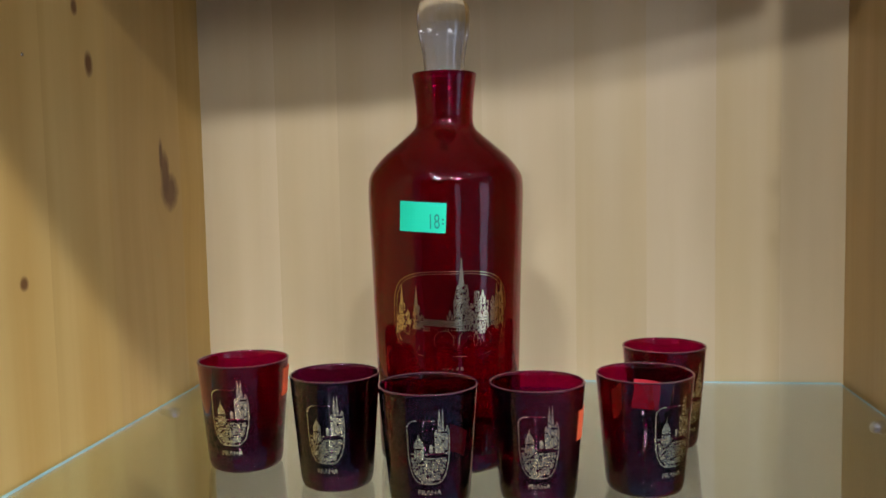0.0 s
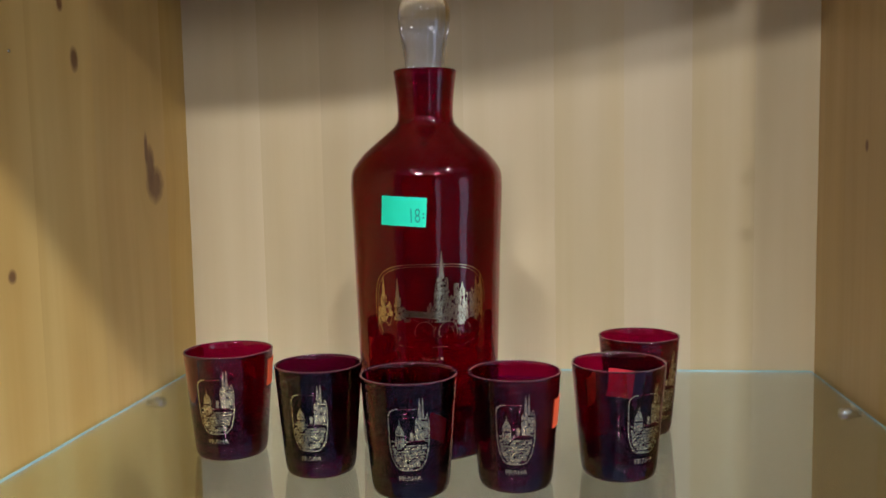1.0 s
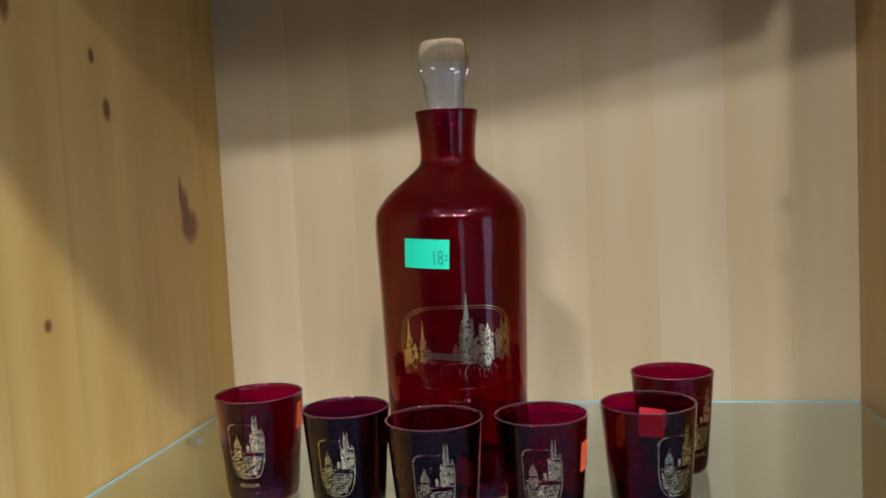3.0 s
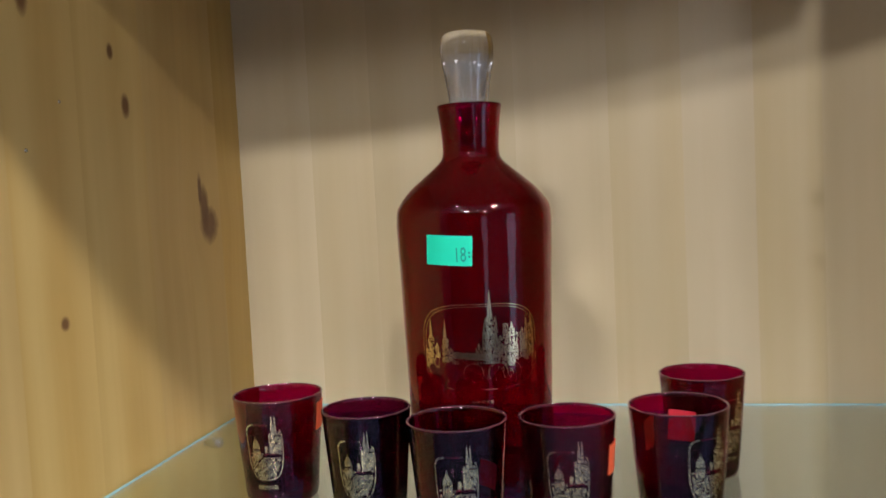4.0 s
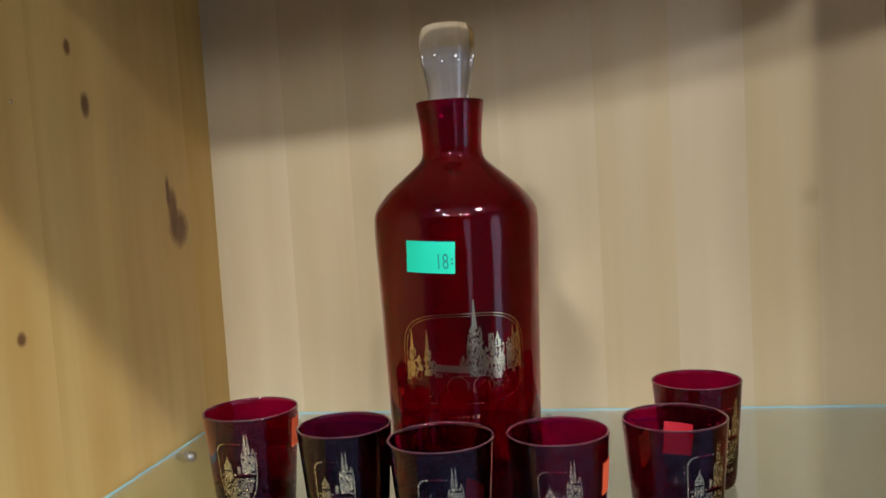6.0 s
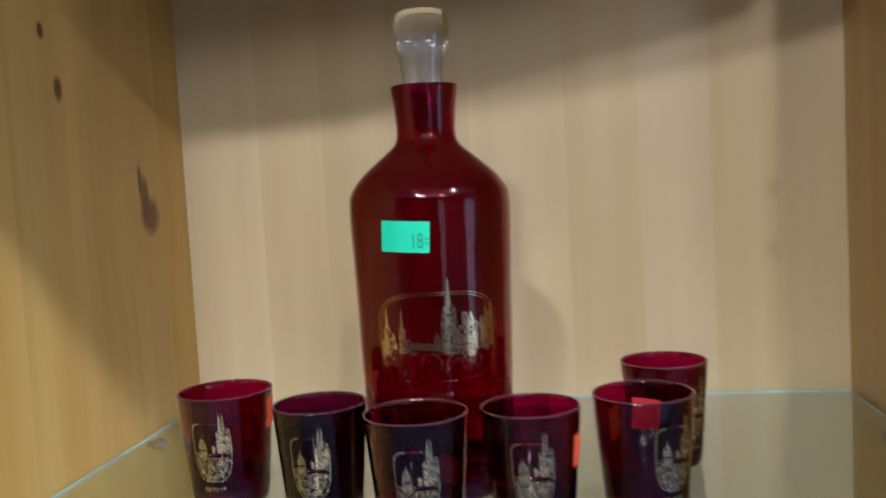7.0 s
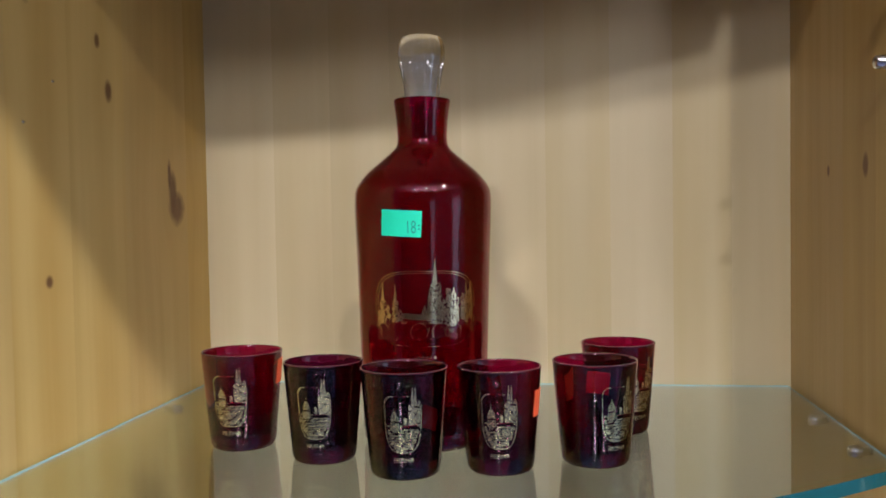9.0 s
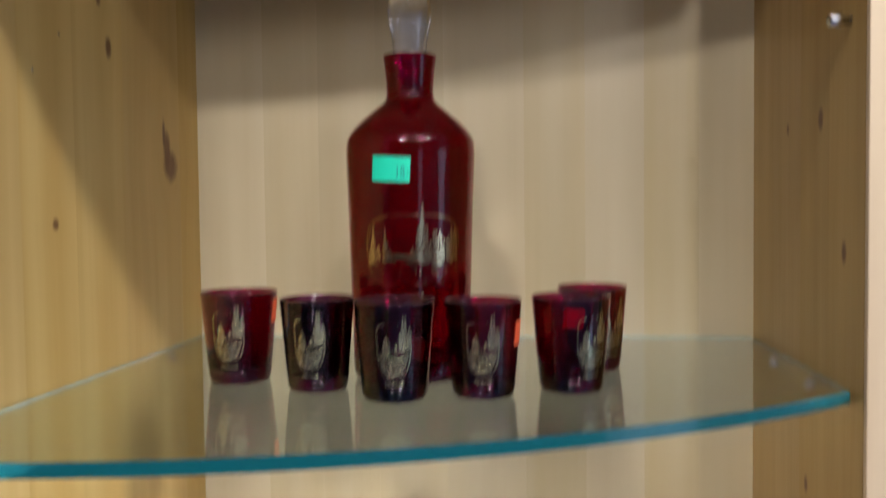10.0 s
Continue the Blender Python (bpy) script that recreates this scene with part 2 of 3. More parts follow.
def lathe(profile, n=96, closed=False):
    """Turn a profile of (radius, height) round the upright axis."""
    bm = bmesh.new()
    rings = []
    for r, z in profile:
        if r < 1e-6:
            rings.append([bm.verts.new((0, 0, z))])
        else:
            rings.append([bm.verts.new((r * math.cos(2 * math.pi * i / n), r * math.sin(2 * math.pi * i / n), z)) for i in range(n)])
    pairs = list(zip(rings, rings[1:])) + ([(rings[-1], rings[0])] if closed else [])
    for a, b in pairs:
        for i in range(n):
            j = (i + 1) % n
            if len(a) == 1 and len(b) == 1:
                continue
            if len(a) == 1:
                bm.faces.new((a[0], b[j], b[i]))
            elif len(b) == 1:
                bm.faces.new((a[i], a[j], b[0]))
            else:
                bm.faces.new((a[i], a[j], b[j], b[i]))
    bmesh.ops.recalc_face_normals(bm, faces=bm.faces[:])
    return bm


def smooth_profile(points, steps=6):
    """A Catmull-Rom curve through (radius, height) points."""
    out = []
    p = [points[0], *points, points[-1]]
    for i in range(1, len(p) - 2):
        for k in range(steps):
            t = k / steps
            out.append(tuple(0.5 * (2 * p[i][c] + (p[i + 1][c] - p[i - 1][c]) * t + (2 * p[i - 1][c] - 5 * p[i][c] + 4 * p[i + 1][c] - p[i + 2][c]) * t * t
                                    + (3 * p[i][c] - p[i - 1][c] - 3 * p[i + 1][c] + p[i + 2][c]) * t ** 3) for c in (0, 1)))
    out.append(points[-1])
    return [(max(0.0, r), z) for r, z in out]


def radius_at(profile, z):
    for (r0, z0), (r1, z1) in zip(profile, profile[1:]):
        if z0 <= z <= z1 and z1 > z0:
            return r0 + (r1 - r0) * (z - z0) / (z1 - z0)
    return profile[-1][0]


def wrap(profile, azimuth, lift):
    """Maps (arc length, height) onto a turned surface; azimuth in degrees from the front towards the right."""
    def place(s, z):
        r = radius_at(profile, z)
        a = radians(azimuth) + s / max(r, 0.005)
        return ((r + lift) * math.sin(a), -(r + lift) * math.cos(a), z)
    return place


def poly(bm, place, pts):
    bm.faces.new([bm.verts.new(place(*p)) for p in pts])


def band(bm, place, line, width, closed=False):
    """A ribbon along a line of (s, z) points."""
    n = len(line)
    left, right = [], []
    for i, (s, z) in enumerate(line):
        a = line[(i - 1) % n] if closed or i > 0 else line[i]
        b = line[(i + 1) % n] if closed or i < n - 1 else line[i]
        d = Vector((b[0] - a[0], b[1] - a[1]))
        d = d.normalized() if d.length else Vector((1, 0))
        o = Vector((-d.y, d.x)) * width / 2
        left.append(bm.verts.new(place(s + o.x, z + o.y)))
        right.append(bm.verts.new(place(s - o.x, z - o.y)))
    for i in range(n if closed else n - 1):
        j = (i + 1) % n
        bm.faces.new((left[i], right[i], right[j], left[j]))


def lettering(text, size, place, s0, z0, squeeze=1.0):
    """Letters of the built-in font laid onto a surface, centred on (s0, z0)."""
    curve = bpy.data.curves.new("letters", "FONT")
    curve.body, curve.size, curve.align_x, curve.resolution_u = text, size, "CENTER", 3
    ob = bpy.data.objects.new("letters", curve)
    scene.collection.objects.link(ob)
    me = bpy.data.meshes.new_from_object(ob.evaluated_get(bpy.context.evaluated_depsgraph_get()))
    bm = bmesh.new()
    bm.from_mesh(me)
    for v in bm.verts:
        v.co = place(s0 + squeeze * v.co.x, z0 + v.co.y)
    bpy.data.objects.remove(ob)
    bpy.data.curves.remove(curve)
    bpy.data.meshes.remove(me)
    return bm


# ---- the unseen room round the cabinet, coloured for bounce and reflections ----
rx0, rx1, ry0, ry1, rz0, rz1 = ROOM
for name, bm, mat, text, cat in (
        ("floor", box(rx0 - .1, rx1 + .1, ry0 - .1, ry1 + .1, rz0 - .1, rz0), FLOOR, "unseen shop floor, coloured blue for the reflections in the glasses", "floor"),
        ("ceiling", box(rx0 - .1, rx1 + .1, ry0 - .1, ry1 + .1, rz1, rz1 + .1), CEILING, "plain white painted shop ceiling", "ceiling"),
        ("wall_west", box(rx0 - .1, rx0, ry0, ry1, rz0, rz1), PLASTER, "plain plastered shop wall", "wall"),
        ("wall_south", box(rx0 - .1, rx1 + .1, ry0 - .1, ry0, rz0, rz1), UNSEEN_DARK, "unseen wall behind the viewer, dark brown to darken the emblem's reflection", "wall"),
        ("wall_north", box(rx0 - .1, rx1 + .1, ry1, ry1 + .1, rz0, rz1), PLASTER, "plain plastered wall behind the cabinet", "wall"),
        ("wall_east", box(rx1, rx1 + .1, ry0, ry1, rz0, rz1), PLASTER, "plain plastered shop wall", "wall")):
    tagged(part(name, bm, mat), text, cat, kind="structure")

for eye, wide, deep, watts in SPOTS:
    bm = box(-wide / 2 - 0.03, wide / 2 + 0.03, -deep / 2 - 0.03, deep / 2 + 0.03, 0.012, 0.060, 0.004)
    lamp = part("ceiling_lamp", bm, HOUSING)
    lamp.location = eye
    tagged(lamp, "white box-shaped ceiling lamp of the shop", "ceiling lamp", "ceiling lamps")

for k, (eye, way, wide, high, watts) in enumerate(WINDOWS):
    win = new("window_%d" % (k + 1))
    win.matrix_world = Matrix.Translation(eye) @ (pose(0, 0, 0, 0, 0, -90) if abs(way[0]) else pose(0, 0, 0))
    tagged(win, "bright shop window with white frame", "window", kind="structure")
    for x0, x1, z0, z1 in ((-wide / 2 - .06, -wide / 2, -high / 2, high / 2), (wide / 2, wide / 2 + .06, -high / 2, high / 2),
                           (-wide / 2 - .06, wide / 2 + .06, high / 2, high / 2 + .06), (-wide / 2 - .06, wide / 2 + .06, -high / 2 - .06, -high / 2)):
        part("window_frame", box(x0, x1, 0.004, 0.034, z0, z1, 0.004), CEILING, win)

# ---- the cabinet: pine sides, back, top and bottom ----
T = 0.018


def arc_y(x, arc):
    return arc[1] - math.sqrt(arc[2] ** 2 - (x - arc[0]) ** 2)


back = part("wall_back", box(XL - T, XR + T, YB + 0.012, YB + 0.020, ZB - T, ZT + T), PINE_BACK)
tagged(back, "back panel of pale upright pine boards in the cabinet", "cabinet back", kind="structure")
left = part("wall_left", box(XL - T, XL - 0.012, YL, YB + 0.012, ZB - T, ZT + T), PINE_LEFT)
tagged(left, "knotty honey-coloured pine side of the cabinet", "cabinet side", kind="structure")
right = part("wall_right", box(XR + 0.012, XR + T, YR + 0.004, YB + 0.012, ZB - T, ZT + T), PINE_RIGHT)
tagged(right, "honey-coloured pine side of the cabinet with a pale front edge", "cabinet side", kind="structure")
part("edging", box(XR - 0.0005, XR + T + 0.002, YR - 0.003, YR + 0.003, ZB - T, ZT + T, 0.001), PINE_EDGE, right, "pale planed front edge")
part("edging", box(XL - T - 0.002, XL + 0.0005, YL - 0.004, YL - 0.0005, ZB - T, ZT + T, 0.001), PINE_EDGE, left, "pale planed front edge")


def bowed_board(z0, z1, r, x0, x1, y_back, n=48, flat=True, rim="all"):
    """A flat board or pane with a straight back and a bowed front."""
    bm = bmesh.new()
    xs = [x0 + (x1 - x0) * i / n for i in range(n + 1)]
    outline = [(x0, y_back), *[(x, arc_y(x, r)) for x in xs], (x1, y_back)]
    lo = [bm.verts.new((x, y, z0)) for x, y in outline]
    hi = [bm.verts.new((x, y, z1)) for x, y in outline]
    if flat:
        bm.faces.new(lo[::-1])
        bm.faces.new(hi)
    ways = {"all": range(n + 3), "front": range(1, n + 1), "sides": (0, n + 1, n + 2), "none": ()}
    for i in ways[rim]:
        j = (i + 1) % len(outline)
        bm.faces.new((lo[i], lo[j], hi[j], hi[i]))
    bmesh.ops.recalc_face_normals(bm, faces=bm.faces[:])
    return bm


tagged(part("cabinet_top", bowed_board(ZT, ZT + T, TOP_ARC, XL, XR, YB), PINE_EDGE), "pine top board of the cabinet with a bowed front", "cabinet top", kind="structure")
tagged(part("cabinet_bottom", bowed_board(ZB - T, ZB, TOP_ARC, XL, XR, YB), PINE_EDGE), "pine bottom board of the cabinet with a bowed front", "cabinet bottom", kind="structure")

tagged(part("plinth", box(XL - T, XR + T, -0.05, YB + 0.012, ROOM[4], ZB - T), PINE_EDGE), "low pine plinth under the cabinet on the floor", "plinth", kind="structure")

# ---- the glass shelf ----
shelf = new("glass_shelf")
pane_size = (-0.008, 0.0, SHELF_ARC, XL + 0.002, XR - 0.003, YB - 0.002)
pane = part("pane", bowed_board(*pane_size, rim="none"), SHELF, shelf)
rim = part("polished_edge", bowed_board(*pane_size, flat=False, rim="front"), SHELF_EDGE, shelf, "teal-green polished edge")
# side and back edges, with their glow as plain colour
pale_sides = part("pale_edge", bowed_board(*pane_size, flat=False, rim="sides"), GLOW_EDGE, shelf, "pale teal edge along the boards, its glow put into the colour")
pane.visible_shadow = rim.visible_shadow = pale_sides.visible_shadow = False
tagged(shelf, "clear glass shelf with a bowed teal-green front edge", "glass shelf")


def peg(x, y, z, side):
    """A steel shelf peg with a clear pad, standing out of a cabinet side; side: the way that it points."""
    turn = {"right": 90, "left": -90, "front": 90}[side]
    pin = lathe([(0, 0.0), (0.0025, 0.0), (0.0025, 0.006), (0.0042, 0.0065), (0.0045, 0.008), (0.0040, 0.0135), (0.0030, 0.0145), (0, 0.0148)], 24)
    ob = part("shelf_peg", pin, STEEL, smooth=True)
    ob.matrix_world = pose(x, y, z, 90, 0, 0) if side == "front" else pose(x, y, z, 0, turn, 0)
    return ob


for x, y, z, side in ((XR, -0.035, 0.237, "left"), (XR, -0.035, 0.280, "left")):
    tagged(peg(x, y, z, side), "small round steel shelf peg in the pine side", "shelf peg", "steel shelf pegs")
for y, z in ((-0.045, 0.243), (-0.078, 0.213)):
    nail = part("nail", lathe([(0, -0.003), (0.0008, -0.003), (0.0008, 0.0), (0.0012, 0.0002), (0.0010, 0.0006), (0, 0.0008)], 16), STEEL, smooth=True)
    nail.matrix_world = pose(XL, y, z, 0, 90, 0)
    tagged(nail, "tiny steel nail head in the pine side", "nail", "nail heads")
for x, y, side in ((XR, 0.010, "left"), (XR, 0.098, "left"), (XL, 0.105, "right"), (XL, -0.19, "right"), (0.032, YB, "front")):
    ob = peg(x, y, -0.0128, side)
    tagged(ob, "small steel peg carrying the glass shelf", "shelf peg", "pegs under the shelf")

# ---- the decanter ----
BODY = smooth_profile([(0.0395, 0.0015), (0.0412, 0.006), (0.0420, 0.030), (0.0432, 0.070), (0.0446, 0.120), (0.0457, 0.150), (0.0458, 0.162), (0.0445, 0.170),
                       (0.0379, 0.1790), (0.0298, 0.1862), (0.0212, 0.1935), (0.0178, 0.1972), (0.0168, 0.2010), (0.0167, 0.2060), (0.0175, 0.2165), (0.0190, 0.2280)], 5)
INNER = [(max(0.001, r - 0.0011), z) for r, z in BODY if z > 0.012]
BOTTLE_X, BOTTLE_Y = -0.0018, 0.0
LEAN = 0.0055                            # the decanter leans a little


def bottle_emblem(place, w, h):
    """City emblem: double oval frame, spires, a long roof line and etched lines. w: half width, h: height, from z = 0."""
    bm = bmesh.new()
    rng = random.Random(7)

    def q(x, y):
        return (x * w, y * h)

    def frame_line(k):
        pts = []
        for i in range(72):
            a = 2 * math.pi * i / 72
            c, s = math.cos(a), math.sin(a)
            pts.append(q(k * math.copysign(abs(c) ** 0.55, c), 0.5 + 0.5 * k * math.copysign(abs(s) ** 0.62, s)))
        return pts
    lo = frame_line(1.0)
    band(bm, place, lo[:38], 0.00034)
    for i in range(37, 71):              # lower half broken and thinned, in place of its dark reflection
        if rng.random() < 0.6:
            band(bm, place, [lo[i], lo[i + 1]], rng.uniform(0.00012, 0.00030))
    band(bm, place, frame_line(0.945)[66:] + frame_line(0.945)[:44], 0.00028)

    for x, y0, y1, half, spire in ((-0.84, 0.30, 0.60, 0.062, 0.24), (-0.72, 0.34, 0.50, 0.05, 0.05), (-0.92, 0.26, 0.44, 0.035, 0.05),
                                   (-0.57, 0.32, 0.58, 0.062, 0.25), (-0.48, 0.34, 0.46, 0.04, 0.04),
                                   (0.17, 0.30, 0.82, 0.085, 0.34), (0.07, 0.34, 0.66, 0.03, 0.12), (0.27, 0.30, 0.72, 0.03, 0.14), (0.33, 0.30, 0.60, 0.04, 0.03), (-0.02, 0.40, 0.50, 0.05, 0.05),
                                   (0.43, 0.26, 0.74, 0.055, 0.03), (0.53, 0.26, 0.70, 0.050, 0.08), (0.61, 0.32, 0.62, 0.030, 0.04),
                                   (0.72, 0.34, 0.66, 0.050, 0.04), (0.80, 0.30, 0.74, 0.035, 0.10), (0.90, 0.34, 0.72, 0.055, 0.14)):
        # each tower is drawn in short upright strokes, with some left out
        rows, cols = max(3, round((y1 - y0) / 0.032)), max(2, round(half / 0.009))
        for k in range(rows):
            for c in range(cols):
                if rng.random() < 0.76:
                    xa, xb = x - half + 2 * half * c / cols, x - half + 2 * half * (c + 0.96) / cols
                    ya = y0 + (y1 - y0) * k / rows
                    yb = y0 + (y1 - y0) * (k + rng.uniform(0.6, 1.9)) / rows
                    poly(bm, place, [q(xa, ya), q(xb, ya), q(xb, yb), q(xa, yb)])
        poly(bm, place, [q(x - half * 0.55, y1), q(x + half * 0.55, y1), q(x + half * 0.05, y1 + spire), q(x - half * 0.05, y1 + spire)])
    # long roof and wall between the towers
    for i in range(22):
        x = -0.46 + 0.56 * i / 22
        top = 0.42 - 0.03 * i / 22
        poly(bm, place, [q(x, top - 0.05), q(x + 0.0245, top - 0.05), q(x + 0.0245, top + 0.03), q(x, top + 0.03)])
        if rng.random() < 0.6:
            poly(bm, place, [q(x, 0.30), q(x + 0.012, 0.30), q(x + 0.012, top - 0.07), q(x, top - 0.07)])
    # trees, lanes and roofs below: short bent strokes
    for i in range(60):
        x, y = rng.uniform(-0.9, 0.9), rng.uniform(0.05, 0.36)
        if (abs(x) ** 2.6 + ((0.5 - y) / 0.5) ** 3.0) > 0.88:
            continue
        if -0.5 < x < 0.1 and rng.random() < 0.55:
            continue
        a, l = rng.uniform(0, math.pi), rng.uniform(0.03, 0.09)
        band(bm, place, [q(x, y), q(x + l * 0.6 * math.cos(a), y + l * math.sin(a)), q(x + l * math.cos(a + 0.5), y + l * 1.5 * math.sin(a + 0.5))], rng.uniform(0.00012, 0.00022))
    for k in (-0.12, 0.28, 0.52):
        band(bm, place, [q(k + 0.16 * math.cos(a / 10), 0.19 + 0.12 * math.sin(a / 10)) for a in range(-6, 40, 4)], 0.0003)
    return bm


def glass_emblem(place, w, h):
    """Small city emblem: a frame that narrows to a round foot, a domed turret, tall spires and etched lanes."""
    bm = bmesh.new()
    rng = random.Random(3)

    def q(x, y):
        return (x * w, y * h)
    line = [q(0.30, 1.0)] + [q(-0.62 - 0.38 * math.sin(a * math.pi / 12), 0.86 + 0.14 * math.cos(a * math.pi / 12)) for a in range(0, 7)]
    line += [q(-0.97 * math.cos(a * math.pi / 40) ** 0.55 if a < 20 else 0.0, 0.60 - 0.60 * math.sin(a * math.pi / 40)) for a in range(0, 21)]
    line += [q(0.97 * math.cos(a * math.pi / 40) ** 0.55 if a < 20 else 0.0, 0.60 - 0.60 * math.sin(a * math.pi / 40)) for a in range(19, -1, -1)]
    line += [q(0.97, 0.72), q(0.95, 0.84), q(0.86, 0.91)]
    band(bm, place, line, 0.00048)

    def inside(x, y):
        if y > 0.6:
            return abs(x) < 0.9
        return abs(x) < 0.9 * max(0.0, 1 - ((0.60 - y) / 0.60) ** 2) ** 0.32

    # the turret and its pointed dome
    dome = [(-0.68, 0.56), (-0.66, 0.63), (-0.58, 0.69), (-0.49, 0.74), (-0.45, 0.83), (-0.41, 0.74), (-0.32, 0.69), (-0.24, 0.63), (-0.22, 0.56)]
    for (xa, ya), (xb, yb) in zip(dome, dome[1:]):
        k = 0.82
        poly(bm, place, [q(-0.45 + (xa + 0.45) * k, 0.565), q(-0.45 + (xb + 0.45) * k - 0.012, 0.565), q(xb - 0.012, yb), q(xa, ya)])
    for x in (-0.62, -0.50, -0.38, -0.27):
        poly(bm, place, [q(x - 0.04, 0.40), q(x + 0.04, 0.40), q(x + 0.04, 0.54), q(x - 0.04, 0.54)])
    # the tall church
    for x, y0, y1, half, spire in ((0.36, 0.49, 0.80, 0.075, 0.06), (0.51, 0.49, 0.97, 0.075, 0.20), (0.66, 0.49, 0.93, 0.065, 0.25), (0.82, 0.47, 0.82, 0.085, 0.06), (0.12, 0.49, 0.60, 0.09, 0.03)):
        n = 13
        for k in range(n):
            a, b = y0 + (y1 - y0) * k / n, y0 + (y1 - y0) * (k + 0.95) / n
            if rng.random() < 0.92:
                poly(bm, place, [q(x - half, a), q(x + half, a), q(x + half, b), q(x - half, b)])
        poly(bm, place, [q(x - half * 0.9, y1), q(x + half * 0.9, y1), q(x + half * 0.1, y1 + spire), q(x - half * 0.1, y1 + spire)])
    # the bridge, rows of roofs and the lanes of the town
    poly(bm, place, [q(-0.86, 0.46), q(-0.2, 0.46), q(-0.2, 0.485), q(-0.86, 0.485)])
    poly(bm, place, [q(-0.16, 0.46), q(0.86, 0.46), q(0.86, 0.485), q(-0.16, 0.485)])
    y = 0.415
    while y > 0.03:
        x = -0.92
        while x < 0.9:
            w_house = rng.uniform(0.05, 0.13)
            if inside(x, y) and inside(x + w_house, y - 0.03) and rng.random() < 0.93:
                low, top = y - rng.uniform(0.018, 0.036), y + rng.uniform(-0.006, 0.012)
                if rng.random() < 0.45:
                    poly(bm, place, [q(x, low), q(x + w_house, low), q(x + w_house / 2, top + 0.012)])
                else:
                    poly(bm, place, [q(x, low), q(x + w_house, low), q(x + w_house, top), q(x, top)])
            x += w_house + rng.uniform(0.006, 0.025)
        y -= 0.047
    for x0, y0, x1, y1 in ((-0.75, 0.36, -0.1, 0.08), (0.75, 0.40, 0.15, 0.06), (-0.2, 0.44, 0.1, 0.2), (-0.55, 0.2, 0.3, 0.3)):
        band(bm, place, [q(x0 + (x1 - x0) * k / 6, y0 + (y1 - y0) * k / 6 + 0.02 * math.sin(k)) for k in range(7)], 0.00028)
    # the worn row of letters along the foot, as short strokes
    for i in range(17):
        a = math.pi * (1.12 + 0.76 * i / 16)
        x, y = 0.80 * math.cos(a), 0.50 + 0.43 * math.sin(a)
        poly(bm, place, [q(x - 0.028, y - 0.025), q(x + 0.028, y - 0.025), q(x + 0.028, y + 0.03), q(x - 0.028, y + 0.03)])
    return bm


def label_sheet(place, s0, z0, w, h, tilt=0.0, n=10):
    """A paper label bent onto a surface, with a little thickness at its rim."""
    bm = bmesh.new()
    c, s = math.cos(radians(tilt)), math.sin(radians(tilt))
    grid = []
    for i in range(n + 1):
        col = []
        for k in (0, 1):
            x, y = (i / n - 0.5) * w, (k - 0.5) * h
            col.append(bm.verts.new(place(s0 + c * x - s * y, z0 + s * x + c * y)))
        grid.append(col)
    for a, b in zip(grid, grid[1:]):
        bm.faces.new((a[0], b[0], b[1], a[1]))
    bm.normal_update()
    bmesh.ops.solidify(bm, geom=bm.faces[:], thickness=0.00012)
    bmesh.ops.recalc_face_normals(bm, faces=bm.faces[:])
    return bm


decanter = new("decanter")
decanter.location = (BOTTLE_X, BOTTLE_Y, 0.0)
decanter.rotation_euler = (0, LEAN, 0)
tagged(decanter, "tall ruby-red glass decanter with a gilt city emblem", "decanter")
wall = [(0.0, 0.0030), (0.030, 0.0022), (0.0365, 0.0006), (0.0385, 0.0005), *BODY, (0.0188, 0.2286), (0.0184, 0.2290), (0.0180, 0.2287),
        *[(r, z) for r, z in reversed(INNER) if z < 0.2280], (0.034, 0.0105), (0.020, 0.0092), (0.0, 0.0088)]
shell = lathe(wall, 128)
for f in shell.faces:                    # the solid foot
    f.material_index = 1 if f.calc_center_median().z < 0.0125 else 0
part("body", shell, [RUBY, RUBY_BASE], decanter, smooth=True)
on_bottle = wrap(BODY, 10.0, 0.00025)
z_emblem = 0.0690


def raised(place, z0):
    return lambda s, z: place(s, z + z0)


part("emblem", bottle_emblem(raised(on_bottle, z_emblem), 0.0345, 0.0475), GOLD, decanter, "gilt emblem of spires in a rounded frame")
bars = bmesh.new()
for i in range(5):
    s = -0.0055 + 0.0026 * i
    poly(bars, raised(on_bottle, 0.0), [(s, 0.0612), (s + 0.0015, 0.0612), (s + 0.0015, 0.0630), (s, 0.0630)])
part("caption", bars, GOLD, decanter, "worn gilt caption in short bars")
on_label = wrap(BODY, -9.5, 0.00020)
tag = part("price_label", label_sheet(on_label, 0.0, 0.1465, 0.0268, 0.0165, -3.2, 14), GREEN, decanter, "bright green paper price label")
over = wrap(BODY, -9.5, 0.00042)
part("price", lettering("18", 0.0115, over, 0.0066, 0.1402, 0.62), INK, tag, "dark printed price")
small = bmesh.new()
for k in range(2):
    poly(small, over, [(0.0112, 0.1445 - 0.0022 * k), (0.0122, 0.1445 - 0.0022 * k), (0.0122, 0.1456 - 0.0022 * k), (0.0112, 0.1456 - 0.0022 * k)])
part("small_print", small, INK, tag, "faint small print")

STOPPER = smooth_profile([(0.0, 0.2062), (0.0070, 0.2062), (0.0100, 0.2080), (0.0112, 0.2160), (0.0122, 0.2296), (0.0118, 0.2312), (0.0119, 0.2345), (0.0132, 0.2440),
                          (0.0150, 0.2540), (0.0157, 0.2610), (0.0155, 0.2662), (0.0140, 0.2708), (0.0105, 0.2726), (0.0, 0.2730)], 5)
knob = lathe(STOPPER, 72)
for f in knob.faces:
    if f.calc_center_median().z < 0.2585:
        f.material_index = 1
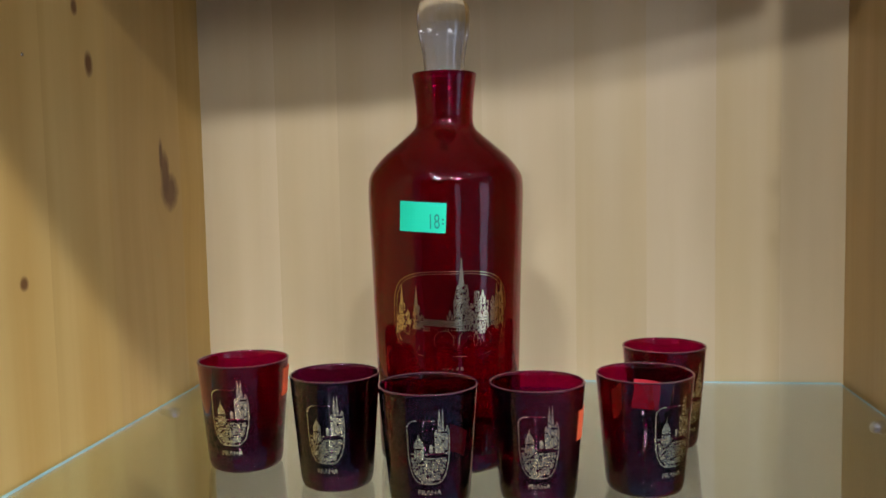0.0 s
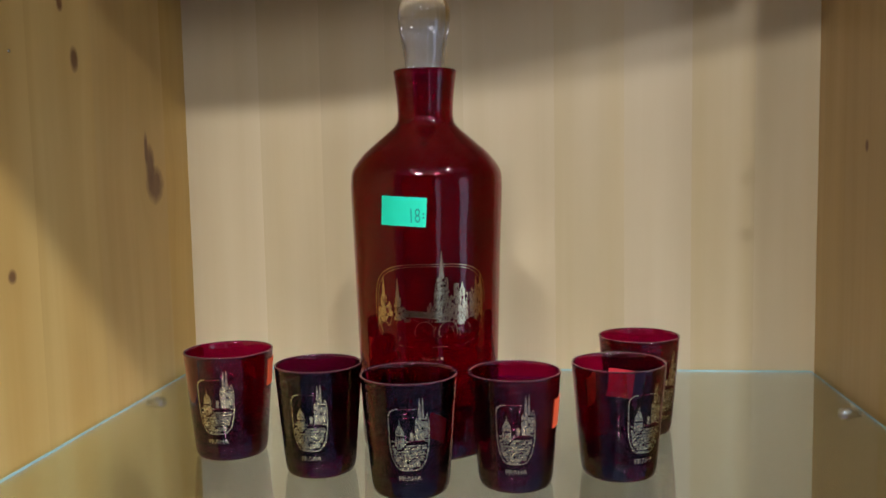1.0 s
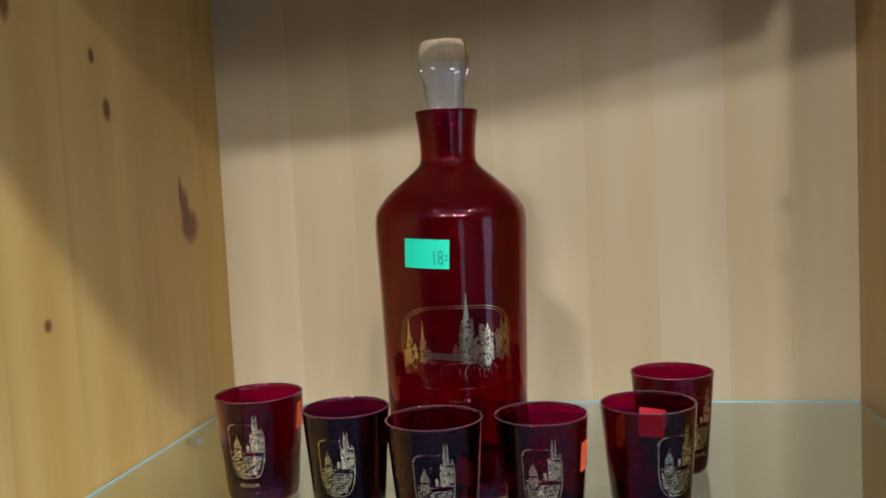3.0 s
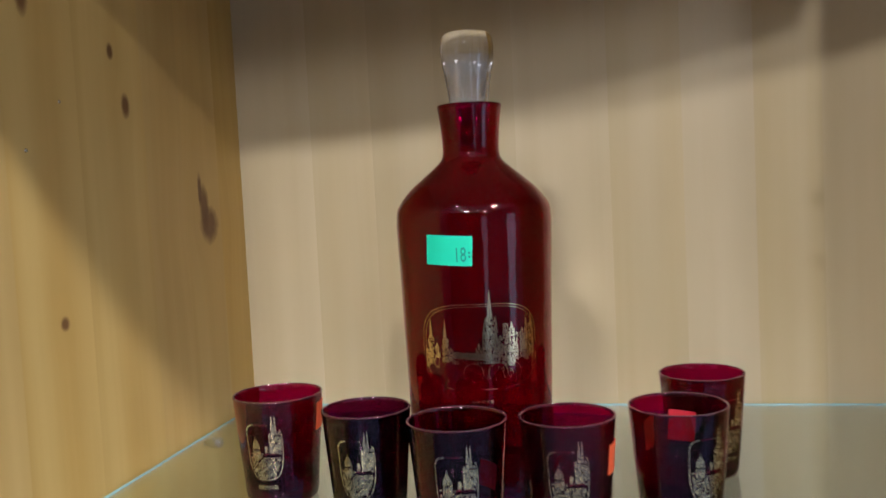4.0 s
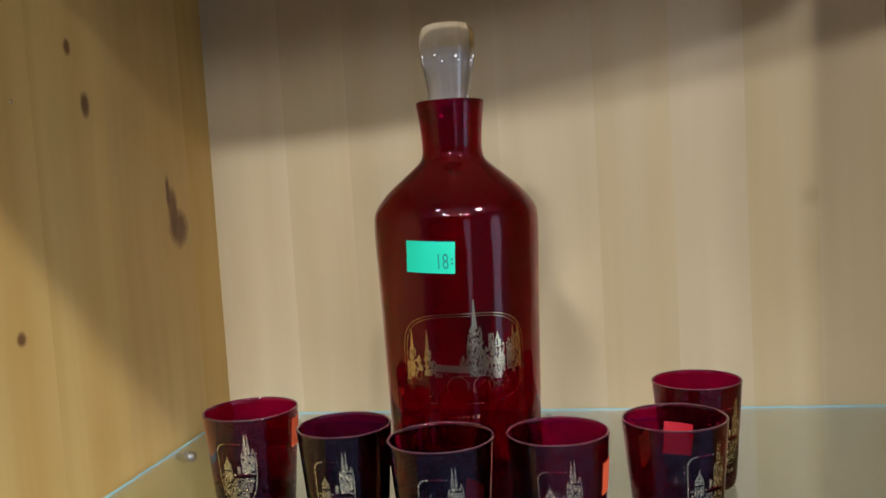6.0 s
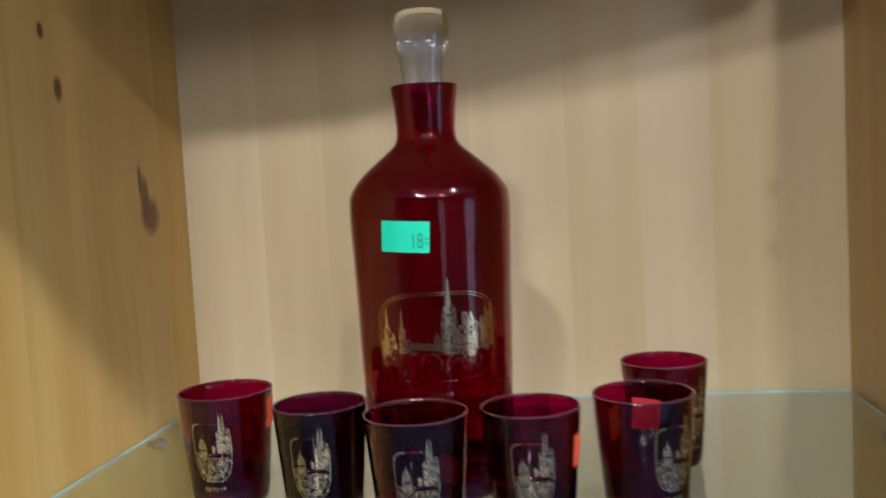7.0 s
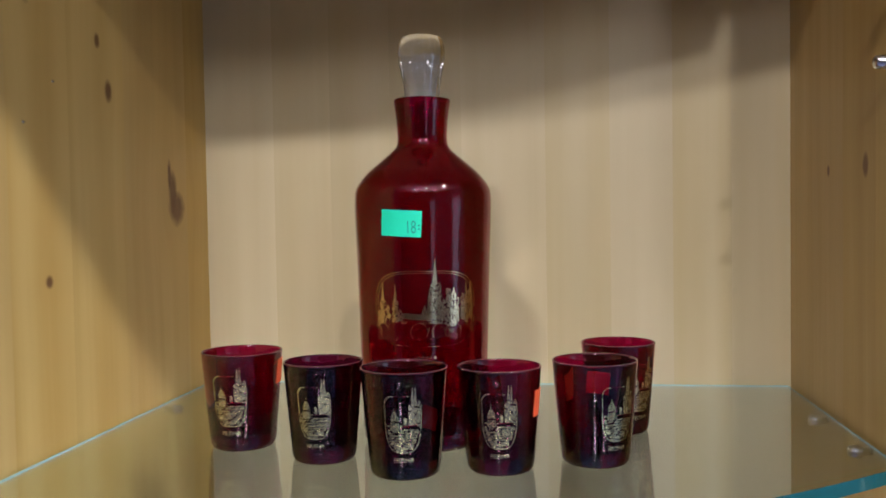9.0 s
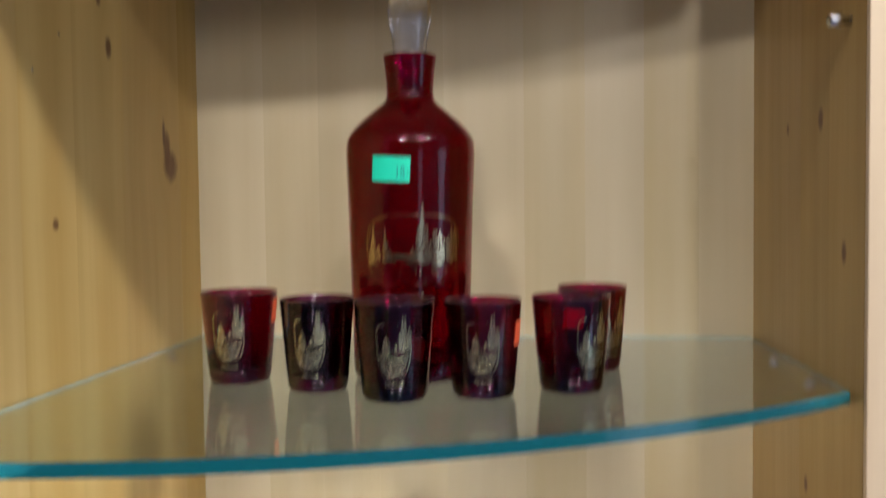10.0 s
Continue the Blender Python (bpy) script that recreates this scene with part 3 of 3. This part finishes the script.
stopper = part("stopper", knob, [CLEAR, HAZED], smooth=True)
stopper.location = (BOTTLE_X, BOTTLE_Y, -0.0018)
stopper.rotation_euler = (0, LEAN, 0)
tagged(stopper, "clear glass stopper with a rounded knob in the decanter", "stopper")

# ---- the six small glasses ----
OUT = [(0.0186, 0.0002), (0.0198, 0.0010), (0.0206, 0.0030), (0.0211, 0.0060), (0.02154, 0.0112), (0.0235, 0.0330), (0.0258, 0.0590)]
RIM_OUT = [(0.02595, 0.0594), (0.0258, 0.0598), (0.0255, 0.06005), (0.0251, 0.06005), (0.0248, 0.0598), (0.0246, 0.0594)]
IN = [(0.0244, 0.0585), (0.0222, 0.0330), (0.0202, 0.0125), (0.0188, 0.0098), (0.0160, 0.0088), (0.0, 0.0085)]
shell = lathe([(0.0, 0.0022), (0.0140, 0.0016), (0.0175, 0.0002), *OUT, *RIM_OUT, *IN], 96)
for f in shell.faces:                    # the solid foot and the rounded rim
    f.material_index = 1 if f.calc_center_median().z < 0.0112 else 2 if f.calc_center_median().z > 0.0596 else 0
deep_shell = shell.copy()
cup = mesh_of("cup", shell, [RUBY_CUP, RUBY_BASE, RIM], True)
deep_cup = mesh_of("cup", deep_shell, [RUBY_DEEP, RUBY_BASE, RIM], True)
front = wrap(OUT, 0.0, 0.0002)
emblem = mesh_of("emblem", glass_emblem(raised(front, 0.0165), 0.0108, 0.0310), GOLD_CUP)
letters = mesh_of("lettering", lettering("PRAHA", 0.0037, front, 0.0, 0.0110), GOLD_CUP)
paper = mesh_of("sticker", label_sheet(wrap(OUT, 0.0, 0.0003), 0.0, 0.0400, 0.0165, 0.0150, 0.0, 8), ORANGE)

WALL_IN = [(0.0160, 0.0088), (0.0202, 0.0125), (0.0222, 0.0330), (0.0244, 0.0585)]
# sits inside the cup, in place of a sticker seen through the wall
inner = mesh_of("sticker", label_sheet(wrap(WALL_IN, 0.0, -0.0005), 0.0, 0.0400, 0.0150, 0.0145, 5.0, 8), PRETINTED)

# place, girth and height against the common mould, the way the emblem faces, the way an orange sticker faces (degrees from the front towards the right) and its height
GLASSES = [(-0.1212, -0.0240, 1.032, 1.058, 0, 100, 0.0475), (-0.0582, -0.0513, 0.958, 1.027, 0, None, 0), (-0.0020, -0.0781, 0.997, 1.045, 8, -140, 0.027),
           (0.0534, -0.0658, 0.962, 1.027, 3, 81, 0.0400), (0.1100, -0.0461, 0.997, 1.037, 33, -172, 0.0435), (0.1296, 0.0340, 0.988, 1.029, 37, None, 0)]
for x, y, girth, tall, face, sticker, height in GLASSES:
    g = new("shot_glass")
    g.location = (x, y, 0.0)
    g.scale = (girth, girth, tall)
    deep = girth < 0.96
    tagged(g, "small tapered " + ("deep dark-red" if deep else "ruby-red") + " shot glass with gilt city emblem" + (" and orange sticker" if sticker and sticker > 0 else ""), "shot glass", "shot glasses round the decanter")
    for name, me, turn in (("cup", deep_cup if deep else cup, face), ("emblem", emblem, face), ("lettering", letters, face), ("sticker", inner if sticker and sticker < 0 else paper, sticker)):
        if turn is None:
            continue
        p = new(name, me)
        p.parent = g
        p.rotation_euler = (0, 0, radians(abs(turn)))
        if name == "sticker":
            side = WALL_IN if sticker < 0 else OUT
            grow = radius_at(side, height) / radius_at(side, 0.0400)
            p.scale = (grow, grow, 1)
            p.location = (0, 0, height - 0.0400)
            p["label"] = "small paper sticker inside the glass, painted red as if seen through it" if sticker < 0 else "small orange paper sticker"
        if name == "emblem":
            p["label"] = "gilt emblem of towers"

# ---- the boards of the cabinet ----
GAP = 0.00002


def boards(parent, mat, cuts, axis, base):
    for a, b in zip(cuts, cuts[1:]):
        if axis == "X":
            bm = box(a + GAP, b - GAP, YB, YB + 0.012, ZB, ZT)
        elif base < 0:
            bm = box(XL - 0.012, XL, a + GAP, b - GAP, ZB, ZT)
        else:
            bm = box(XR, XR + 0.012, a + GAP, b - GAP, ZB, ZT)
        part("board", bm, mat, parent)


boards(back, PINE_BACK, (XL, -0.172, -0.118, -0.062, 0.004, 0.079, 0.136, 0.190, 0.240, XR), "X", 0)
boards(left, PINE_LEFT, (YL, -0.215, -0.150, -0.095, -0.028, 0.048, 0.100, 0.158, YB), "Y", -1)
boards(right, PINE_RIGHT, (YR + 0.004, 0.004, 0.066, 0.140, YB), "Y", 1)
